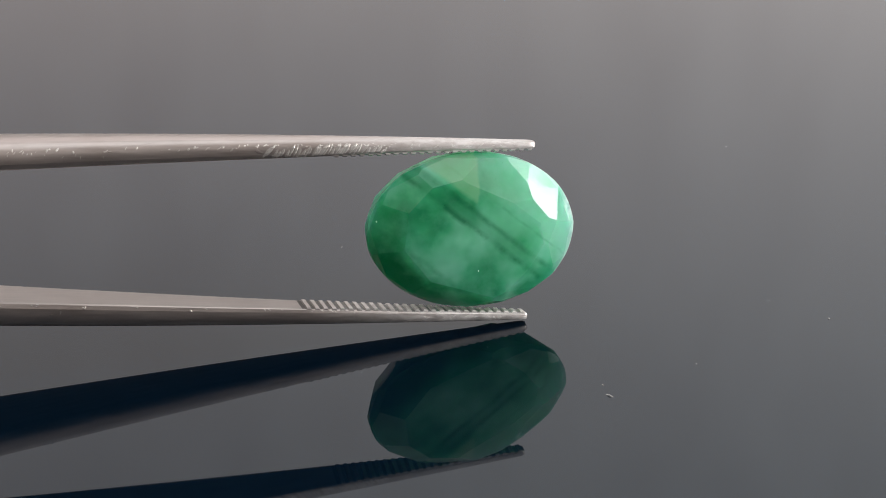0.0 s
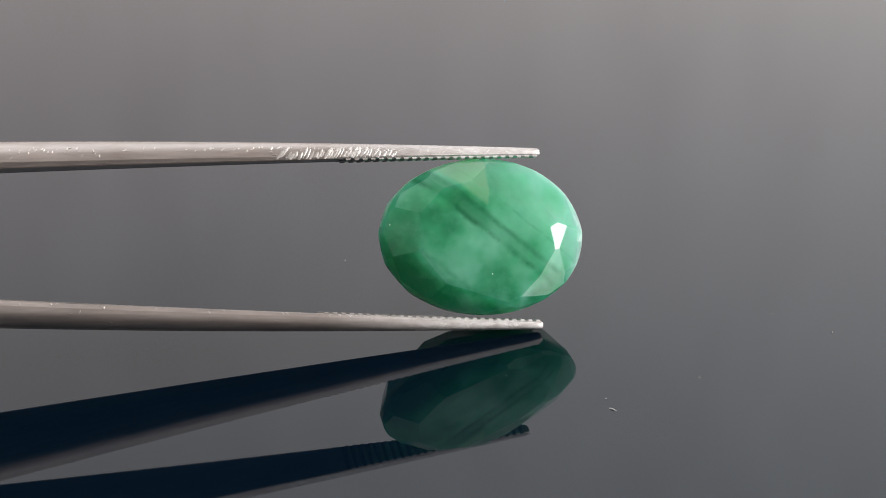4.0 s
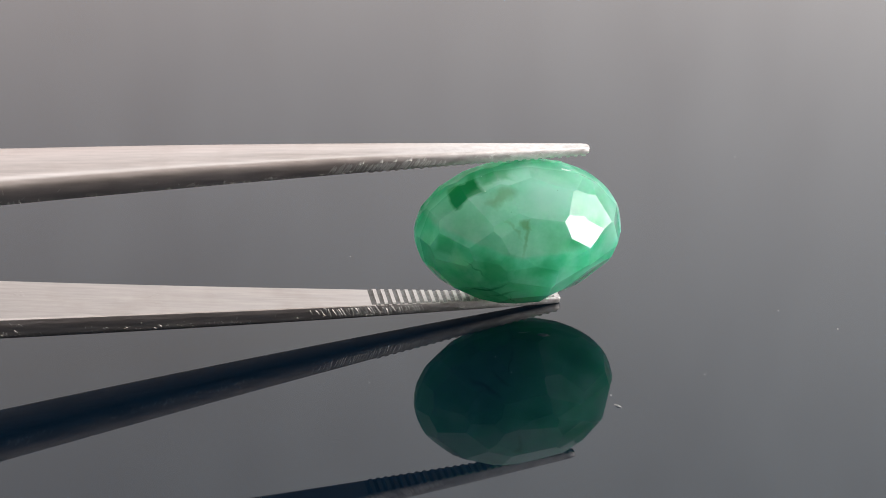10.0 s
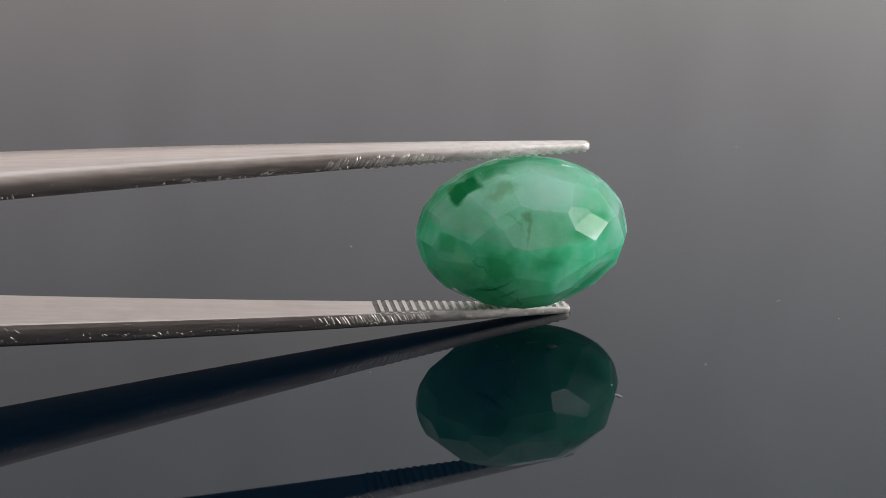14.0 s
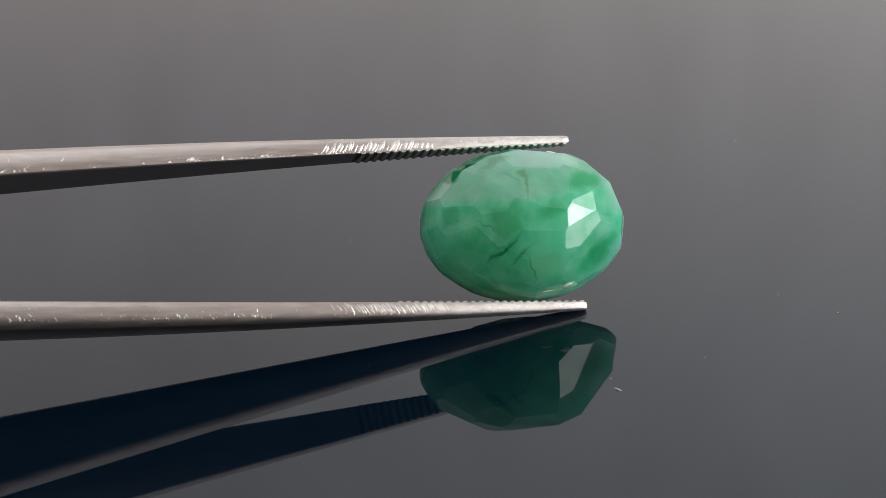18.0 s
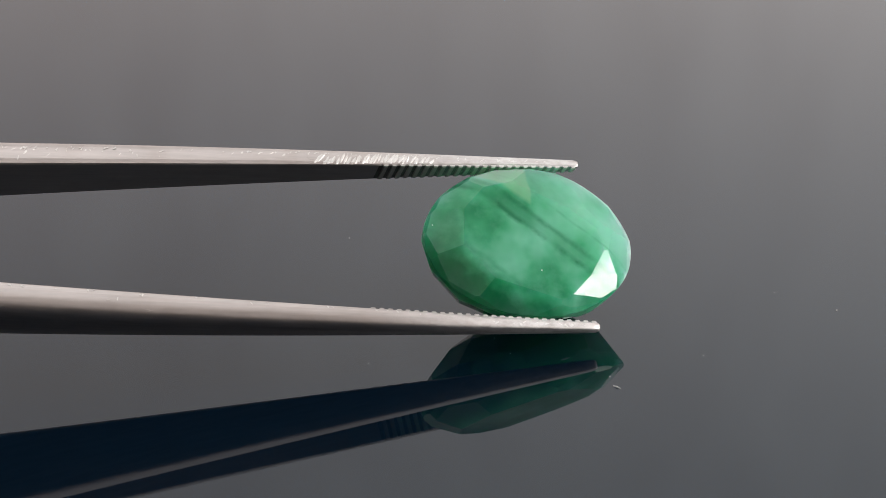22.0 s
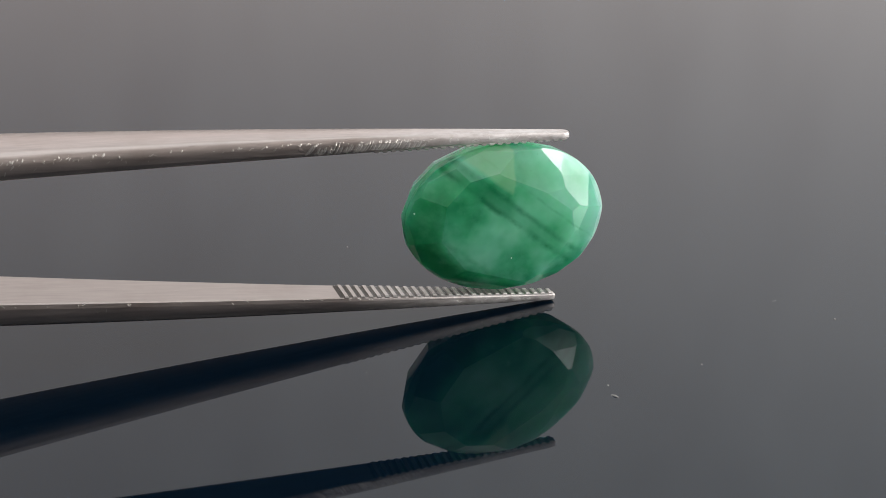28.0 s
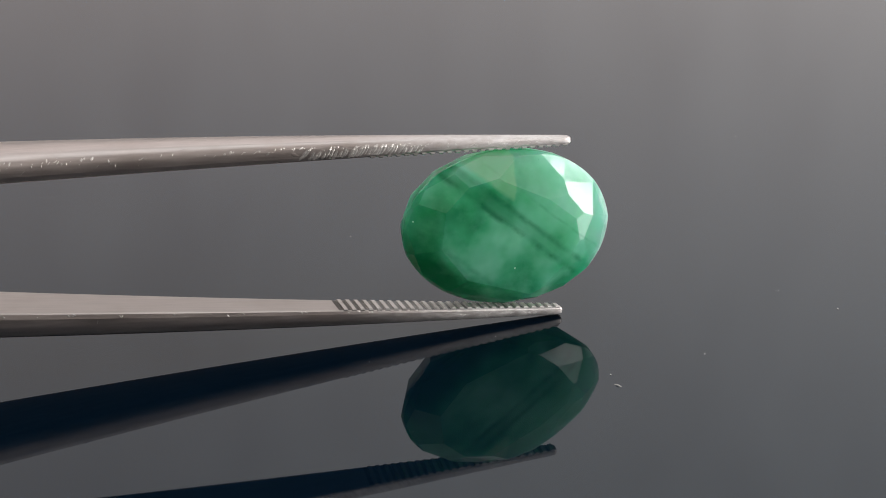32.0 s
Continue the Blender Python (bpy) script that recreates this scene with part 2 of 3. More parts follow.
    # the firm patches put what facets refract into the stone's colour
    for fac, colour, amount in (
            (blob((0.7, 2.4, -3.2), (2.2, 2.2, 1.2), 0, 0.7), white, 0.75),
            (blob((4.6, 1.6, -1.0), (1.2, 1.8, 1.6), 0, 0.7), white, 0.7),
            (blob((3.6, 2.6, 0.9), (1.3, 1.6, 0.7), -20, 0.7), (0.190, 0.480, 0.330), 0.6),
            (blob((-4.0, 2.8, 0.5), (0.7, 1.2, 0.8), 0, 0.7), (0.190, 0.520, 0.290), 0.6),
            (blob((0.2, 2.8, 3.0), (1.3, 1.8, 1.0), 0, 0.7), (0.150, 0.480, 0.260), 0.6),
            (blob((2.5, 2.8, -1.5), (2.0, 2.0, 0.75), 19, 0.5), (0.012, 0.270, 0.100), 0.8),
            (patch((-2.1, 3.4, 0.5), (1.05, 1.2, 1.1), 12, 0.45, torn), (0.012, 0.260, 0.095), 0.6),
            (patch((-4.8, 1.9, -0.2), (0.5, 1.2, 0.6), -4, 0.4, bent), (0.022, 0.280, 0.112), 0.5),
            (blob((0.4, 3.7, 0.1), (1.3, 1.2, 0.7), 10, 0.6), (0.012, 0.240, 0.090), 0.6),
            (blob((3.5, 1.8, 2.2), (1.9, 1.8, 0.7), 38, 0.6), (0.010, 0.260, 0.090), 0.7),
            (patch((-3.72, 1.05, -2.98), (1.0, 0.85, 0.36), 39, 0.2, bent), (0.003, 0.170, 0.055), 0.92),
            (patch((-2.0, 0.7, -3.75), (0.9, 0.8, 0.4), 18, 0.35, torn), (0.020, 0.230, 0.085), 0.6),
            (blob((-2.0, 2.0, -3.2), (1.1, 1.2, 0.34), 19, 0.6), olive, 0.6),
            (patch((-0.75, 3.2, -2.15), (0.36, 0.9, 0.34), 20, 0.5, torn), olive, 0.7),
            (blob((-0.72, 3.4, -1.4), (0.17, 1.2, 1.15), -7, 0.8), olive, 0.85),
            (blob((-1.3, 3.0, -1.7), (0.13, 1.2, 1.0), 34, 0.8), olive, 0.6),
            (blob((-2.1, 2.9, 1.9), (1.5, 1.6, 0.2), 31, 0.7), dark, 0.85),
            (blob((-1.3, 2.9, 2.45), (1.2, 1.6, 0.13), 42, 0.8), dark, 0.6),
            (blob((-0.7, 2.6, 3.1), (0.09, 1.6, 0.8), 29, 0.8), dark, 0.6),
            (blob((-3.1, 3.1, 0.7), (0.08, 1.2, 0.9), 50, 0.8), dark, 0.5)):
        base = m.mix(m.math("MULTIPLY", m.math("MULTIPLY", fac, amount), back), base, colour)
    # green in the crown's lower corner; pale olive painted in its upper one, as refracted there
    base = m.mix(m.math("MULTIPLY", m.math("MULTIPLY", blob((3.2, -0.3, -3.1), (1.5, 1.2, 0.8), -30, 0.5), 0.75), front), base, (0.006, 0.185, 0.068))
    corner = m.math("MULTIPLY", m.ramp(m.math("MULTIPLY_ADD", m.axis(bent, 0), 0.1, 0.5), [(0.475, 1.0), (0.49, 0.0)]), m.ramp(m.math("MULTIPLY_ADD", d, 0.1, 0.5), [(0.62, 0.0), (0.645, 1.0)]))
    base = m.mix(m.math("MULTIPLY", m.math("MULTIPLY", corner, 0.6), front), base, (0.180, 0.390, 0.205))
    specks = m.ramp(m.noise(v, 3.2, 3, 0.6), [(0.74, 0.0), (0.80, 0.6)])
    base = m.mix(specks, base, (0.003, 0.050, 0.024))
    m.put("Base Color", m.mix(1.0, base, (1.45, 1.16, 1.39), "MULTIPLY"))
    m.put("Specular IOR Level", 0.29)
    frost = m.ramp(m.math("ABSOLUTE", m.math("SUBTRACT", y, 0.25)), [(0.3, 0.3), (0.8, 0.0)])
    m.put("Roughness", m.math("ADD", m.ramp(fine, [(0.3, 0.03), (0.8, 0.07)]), frost))
    m.put("IOR", 1.58)
    m.put("Subsurface Weight", 1.0)
    m.put("Subsurface Radius", (0.55, 1.0, 0.75))
    m.put("Subsurface Scale", 0.010)
    m.put("Subsurface Anisotropy", 0.7)
    m.put("Transmission Weight", 0.06)
    # chipped along the girdle
    rim = m.ramp(m.math("ABSOLUTE", m.math("SUBTRACT", y, 0.05)), [(0.12, 1.0), (0.3, 0.0)])
    m.bump(m.math("MULTIPLY", m.math("MULTIPLY", m.noise(v, 3.0, 3), rim), m.ramp(m.noise(v, 0.6, 2), [(0.5, 0.0), (0.6, 1.0)])), 0.6, 0.0002)
    return m.mat


def make_plain(name, colour, rough, scale=8.0, amount=0.06):
    m = Mat(name)
    v = m.mapped()
    n = m.math("ADD", m.math("MULTIPLY", m.noise(v, scale, 4), 0.6), m.math("MULTIPLY", m.noise(v, scale * 14, 3), 0.4))
    m.put("Base Color", m.mix(m.ramp(n, [(0.3, 0.0), (0.7, 1.0)]), [c * (1 - amount) for c in colour], [min(1, c * (1 + amount)) for c in colour]))
    m.put("Roughness", rough)
    m.bump(n, 0.08, 0.002)
    return m.mat


GLOSS = make_glass_top()
STEEL = make_steel("brushed_steel", (0.535, 0.472, 0.444), 0.33)
# inner faces of the arms: a darker tone, about as rough
INNER_FACE = make_steel("inner_steel", (0.404, 0.362, 0.340), 0.32)
RIDGE = make_steel("ridge_steel", (0.46, 0.415, 0.39), 0.40)
SHADE_GRIME = make_steel("grimy_shaded_steel", (0.085, 0.076, 0.068), 0.55)
BRIGHT = make_steel("scraped_steel", (0.74, 0.70, 0.665), 0.38)
GEM = make_gem()
FROST_GLINT = make_plain("frosted_glint_gem", (0.66, 0.82, 0.72), 0.3, 2500.0, 0.2)
MURK = make_plain("dark_inclusion", (0.006, 0.030, 0.016), 0.35, 2500.0, 0.3)
WALL = make_plain("wall_paint", (0.80, 0.79, 0.78), 0.9, 3.0, 0.02)
DIM_WALL = make_plain("grey_paint", (0.55, 0.55, 0.55), 0.9, 3.0, 0.04)
DARK_PANEL = make_plain("dark_panel_finish", (0.11, 0.105, 0.10), 0.9, 3.0, 0.05)
FLOOR = make_plain("floor_tile", (0.32, 0.30, 0.28), 0.5, 4.0, 0.12)
DUST = make_plain("pale_dust", (0.75, 0.72, 0.68), 0.8, 900.0, 0.15)
LEGS = make_plain("dark_leg_paint", (0.05, 0.05, 0.055), 0.45, 20.0, 0.1)


# ---- mesh helpers ----
def part(name, bm, material, parent=None, label=""):
    bmesh.ops.recalc_face_normals(bm, faces=bm.faces)
    me = bpy.data.meshes.new(name)
    bm.to_mesh(me)
    bm.free()
    me.materials.append(material)
    ob = new(name, me)
    ob.parent = parent
    return tagged(ob, label)


def box(x0, x1, y0, y1, z0, z1, bevel=0.0):
    bm = bmesh.new()
    bmesh.ops.create_cube(bm, size=1.0)
    for v in bm.verts:
        v.co = (x0 + (v.co.x + 0.5) * (x1 - x0), y0 + (v.co.y + 0.5) * (y1 - y0), z0 + (v.co.z + 0.5) * (z1 - z0))
    if bevel:
        bmesh.ops.bevel(bm, geom=bm.edges[:], offset=bevel, segments=2, profile=0.7, affect="EDGES")
    return bm


def loft(rings, close=True, smooth=()):
    """A closed skin over rings of equal length; smooth: the strips that are shaded round."""
    bm = bmesh.new()
    rows = [[bm.verts.new(p) for p in ring] for ring in rings]
    n = len(rows[0])
    for a, b in zip(rows, rows[1:]):
        for i in range(n):
            bm.faces.new((a[i], a[(i + 1) % n], b[(i + 1) % n], b[i])).smooth = i in smooth
    if close:
        bm.faces.new(rows[0])
        bm.faces.new(rows[-1])
    return bm


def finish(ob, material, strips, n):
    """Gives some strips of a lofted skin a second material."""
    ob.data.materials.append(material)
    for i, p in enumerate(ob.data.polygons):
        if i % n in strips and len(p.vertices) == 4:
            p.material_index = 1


# ---- room ----
X0, X1, Y0, Y1, Z0, Z1, TH = -1.7, 0.85, -1.3, 1.7, -0.75, 1.75, 0.12


def pierced(boxes):
    """One wall out of the blocks round its opening."""
    out = bmesh.new()
    for b in boxes:
        piece = box(*b)
        tmp = bpy.data.meshes.new("tmp")
        piece.to_mesh(tmp)
        piece.free()
        out.from_mesh(tmp)
        bpy.data.meshes.remove(tmp)
    return out


def wall_x(y0, y1, a, b, c, d):
    """A wall along x with an opening a..b wide and c..d high."""
    return pierced([(X0, a, y0, y1, Z0, Z1), (b, X1, y0, y1, Z0, Z1), (a, b, y0, y1, Z0, c), (a, b, y0, y1, d, Z1)])


tagged(part("floor", box(X0 - TH, X1 + TH, Y0 - TH, Y1 + TH, Z0 - 0.1, Z0), FLOOR), "plain grey-brown floor of the room", "floor", kind="structure")
# unseen ceiling; its opening is added to brighten stone and steel from above
SKY_X0, SKY_X1, SKY_Y0, SKY_Y1 = -1.5, 0.8, -1.2, 1.4
roof = [(X0 - TH, SKY_X0, Y0 - TH, Y1 + TH, Z1, Z1 + 0.1), (SKY_X1, X1 + TH, Y0 - TH, Y1 + TH, Z1, Z1 + 0.1),
        (SKY_X0, SKY_X1, Y0 - TH, SKY_Y0, Z1, Z1 + 0.1), (SKY_X0, SKY_X1, SKY_Y1, Y1 + TH, Z1, Z1 + 0.1)]
tagged(part("ceiling", pierced(roof), WALL), "plain white unseen ceiling with a wide opening added for overhead light", "ceiling", kind="structure")
tagged(part("wall_north", wall_x(Y1, Y1 + TH, -1.2, 0.80, 0.25, 1.70), WALL), "plain off-white wall with a wide window opening", "wall", kind="structure")
tagged(part("wall_south", box(X0, X1, Y0 - TH, Y0, Z0, Z1), WALL), "plain off-white wall behind the camera", "wall", kind="structure")
# unseen low panel, added so the steel's narrow sides reflect something dark
tagged(part("darkening_panel", box(X0, X1, Y0, Y0 + 0.02, Z0, 0.42), DARK_PANEL), "unseen dark panel added low on the wall to darken reflections", "panelling", kind="structure")
tagged(part("wall_west", box(X0 - TH, X0, Y0 - TH, Y1 + TH, Z0, Z1), DIM_WALL), "plain grey side wall", "wall", kind="structure")
east = pierced([(X1, X1 + TH, *q) for q in ((Y0 - TH, GAP_Y0, Z0, Z1), (GAP_Y1, Y1 + TH, Z0, Z1), (GAP_Y0, GAP_Y1, Z0, GAP_Z0), (GAP_Y0, GAP_Y1, GAP_Z1, Z1))])
tagged(part("wall_east", east, WALL), "off-white wall with a window opening beside the table", "wall", kind="structure")

# ---- table ----
table = tagged(new("table"), "black glossy glass-topped table with mirror-like surface", "table")
table.location = (-0.3, 0.35, Z0)
part("tabletop", box(-0.85, 0.95, -0.75, 0.85, 0.75 - 0.025, 0.75, 0.003), GLOSS, table, "black high-gloss tabletop")
for lx in (-0.75, 0.85):
    for ly in (-0.65, 0.75):
        part("leg", box(lx - 0.025, lx + 0.025, ly - 0.025, ly + 0.025, 0, 0.725, 0.004), LEGS, table)


# ---- tweezers ----
# one arm: the middle of its tip and of its section 35 mm further back
TIP = {1: (3.24, -0.31, 4.83), -1: (3.41, -0.29, -4.96)}
BACK = {1: (-32.0, 1.94, 3.88), -1: (-32.0, 1.73, -3.91)}
LENGTH = 112.0


def arm_middle(side, s):
    a, b = Vector(TIP[side]), Vector(BACK[side])
    p = a + (b - a) * (s / (a.x - b.x))
    p.z += side * (0.5 * (arm_thick(s) - 0.40 - 0.040 * s + 0.0001 * s * s) if s < 40 else 0.0)
    p.z += side * (0.12 * math.sin(math.pi * s / 40) if s < 40 else 0.0)
    p.z -= side * 0.00013 * max(0.0, s - 40) ** 2
    return p


def arm_width(s):
    return 0.62 + 0.095 * s + 0.0004 * s * s if s < 45 else 5.7 + 0.035 * (s - 45)


def arm_thick(s):
    return 0.45 + 0.048 * s - 0.0004 * s * s if s < 40 else 1.73


# section across the arm: (width, height from the inner face), the outer side rounded
def rounded(n=6):
    """The inner face flat with a crisp edge, the narrow sides upright, round shoulders, the outer side slightly crowned."""
    half = [(0.465, 0.0), (0.487, 0.04), (0.5, 0.20), (0.5, 0.34)]
    for k in range(1, n + 1):
        a = math.pi / 2 * k / n
        half.append((0.365 + 0.135 * math.cos(a), 0.34 + 0.58 * math.sin(a)))
    half += [(0.20, 0.975), (0.0, 1.0)]
    return [(-u, h) for u, h in half[:1]] + half + [(-u, h) for u, h in reversed(half[1:-1])]


SECTION = rounded()


def worn(s):
    """How far the inner edge is worn off: most at the tip."""
    return max(0.0, 1.0 - s / 13.0)


def arm_ring(side, s, shrink=1.0):
    c, w, t = arm_middle(side, s), arm_width(s) * shrink, arm_thick(s) * shrink
    pts = []
    for u, h in SECTION:
        if h == 0.0:
            u *= 1 - (0.14 if u < 0 else 0.03) * worn(s)
        elif h == 0.04:
            h += (0.20 if u < 0 else 0.03) * worn(s)
        pts.append(Vector((c.x, c.y + u * w, c.z + side * (h - 0.5) * t)) * MM)
    return pts


def tooth(side, s, pitch):
    """One ridge of the grip, straight across the arm."""
    rings = []
    for u in (-0.5, -0.45, 0.45, 0.5):
        tall = 0.03 if abs(u) > 0.47 else 0.085
        pts = []
        for k, h in ((-0.42, -0.06), (-0.30, tall), (0.14, tall), (0.28, -0.06)):
            p = s + k * pitch
            c = arm_middle(side, p)
            pts.append(Vector((c.x, c.y + u * arm_width(p) * (0.97 - 0.06 * worn(p)), c.z - side * (arm_thick(p) / 2 + h))) * MM)
        rings.append(pts)
    return loft(rings)


def burr(bm, side, face, s, length, lean, width, low, rise=0.02):
    """A scrape on an arm's narrow side: a long flat sliver with a low crest, leaning towards the tip."""
    t = arm_thick(s)

    def at(ds, h, out):
        c = arm_middle(side, s + ds)
        bevel = 0.04 + (0.20 if face < 0 else 0.03) * worn(s + ds)
        inward = (max(0.0, h - 0.52) ** 2 * 0.67 + max(0.0, 1 - h / bevel) * (0.03 + 0.06 * worn(s + ds))) * arm_width(s)
        return bm.verts.new(Vector((c.x, c.y + face * (arm_width(s + ds) / 2 + out - inward), c.z + side * (h - 0.5) * t)) * MM)

    a, b = low, min(0.74, low + length)
    slip = -lean * (b - a) * t
    ends = [(0.0, a, 0.35), (0.3, a + 0.3 * (b - a), 1.0), (0.7, a + 0.7 * (b - a), 0.8), (1.0, b, 0.15)]
    rows = [[at(slip * k - width * w, h, -0.003), at(slip * k - 0.2 * width, h, rise * w), at(slip * k + width * w, h, -0.003)] for k, h, w in ends]
    for p, q in zip(rows, rows[1:]):
        for i in (0, 1):
            bm.faces.new((p[i], p[i + 1], q[i + 1], q[i]))


def scrapes(side, face, seed):
    rng = random.Random(seed)
    bm = bmesh.new()
    s = 8.6 if (side, face) != (-1, -1) else 16.6
    while s < 15.2:
        thick = 1.0 - abs(s - 11.5) / 6.0
        burr(bm, side, face, s, rng.uniform(0.40, 0.80) * (0.55 + 0.45 * thick), rng.uniform(0.4, 0.8), rng.uniform(0.05, 0.15), rng.uniform(0.0, 0.16), rng.uniform(0.006, 0.018))
        s += rng.uniform(0.09, 0.24) / (0.4 + 0.6 * thick)
    # nicks along the worn edge, in clusters, and a few over the whole side
    edge = 0.56 if side == 1 else 0.04
    spots = [rng.uniform(8, 40) for _ in range(9)]
    for _ in range(150 if (side, face) != (-1, -1) else 34):
        s = rng.choice(spots) + rng.gauss(0, 1.2) if rng.random() < 0.7 else rng.uniform(7, 42)
        burr(bm, side, face, max(5.0, s), rng.uniform(0.04, 0.16), rng.uniform(-0.3, 1.4), rng.uniform(0.015, 0.075), max(0.02, edge + rng.gauss(0, 0.07)), rng.uniform(0.003, 0.012))
    for _ in range(10 if side == 1 else 4):
        burr(bm, side, face, rng.uniform(14, 40), rng.uniform(0.06, 0.2), rng.uniform(-0.5, 1.4), rng.uniform(0.02, 0.05), rng.uniform(0.05, 0.5), 0.006)
    # the scuffed tip
    for _ in range(16):
        s = rng.uniform(0.4, 7.0)
        burr(bm, side, face, s, rng.uniform(0.12, 0.4), rng.uniform(-2.5, 2.5), rng.uniform(0.02, 0.08), rng.uniform(0.25, 0.5), 0.004)
    return bm


def make_tweezers():
    thing = tagged(new("tweezers"), "long grey stainless steel gem tweezers with serrated tips", "tweezers")
    for side, name in ((1, "upper_arm"), (-1, "lower_arm")):
        stations = [0.0, 0.12, 0.4, 1.0] + [2.0 + 2.2 * k for k in range(20)] + [46, 55, 65, 75, 85, 95, 105, LENGTH]
        rings = [arm_ring(side, s, 0.72 if s == 0 else 0.93 if s == 0.12 else 1.0) for s in stations]
        arm = part(name, loft(rings, smooth=range(3, len(SECTION) - 3)), STEEL, thing, "scratched brushed steel arm")
        finish(arm, INNER_FACE, (0,), len(SECTION))
        # dark strip under the ridges: groove shade put into the colour, with grime
        bed = []
        for s in (0.25, 3.0, 6.0, 9.0, 11.5 if side == 1 else 12.9):
            c, w, t = arm_middle(side, s), arm_width(s) * 0.46, arm_thick(s) / 2
            bed.append([Vector((c.x, c.y + u * w, c.z - side * (t + h))) * MM for u, h in ((-1, -0.05), (1, -0.05), (0.97, 0.005), (-0.97, 0.005))])
        part("grip_bed", loft(bed), SHADE_GRIME, arm, "dark strip painting groove shade and grime between the grip ridges")
        for face in (-1, 1):
            tagged(part("scuffing", scrapes(side, face, 5 + side + 3 * face), BRIGHT, arm, "bright file scrapes in the steel"), kind="stuff")
        for k in range(24 if side == 1 else 27):
            part("grip_ridge", tooth(side, 0.35 + 0.47 * k, 0.47), RIDGE, arm)
    u, l = arm_middle(1, LENGTH), arm_middle(-1, LENGTH)
    joint = [[Vector((x, (u.y + l.y) / 2 + a * w, (u.z + l.z) / 2 + b * h)) * MM for a, b in ((-1, -1), (1, -1), (1, 1), (-1, 1))]
             for x, w, h in ((u.x + 1, 4.0, 0.6), (u.x - 1, 4.2, abs(u.z - l.z) / 2 + 0.8), (u.x - 9, 3.6, abs(u.z - l.z) / 2 + 0.7), (u.x - 10, 3.2, 0.4))]
    part("joint", loft(joint), STEEL, thing, "welded steel end")
    return thing


# ---- gemstone ----
A, B, CROWN, DEEP = 6.0, 4.39, 1.11, 4.1
CANT = 0.39  # by which the crown is taller towards +z, its table being cut askew


def flaw(name, at, size, turn, material, stone, label):
    """A ragged grain half sunk into the stone's skin."""
    rng = random.Random(int(1000 * (at[0] + 7 * at[2])))
    bm = bmesh.new()
    bmesh.ops.create_icosphere(bm, subdivisions=2, radius=1.0)
    twist = Matrix.Rotation(radians(turn), 3, "Y")
    for v in bm.verts:
        k = rng.uniform(0.65, 1.15)
        v.co = (Vector(at) + twist @ Vector([k * c * r for c, r in zip(v.co, size)])) * MM
    return part(name, bm, material, stone, label)


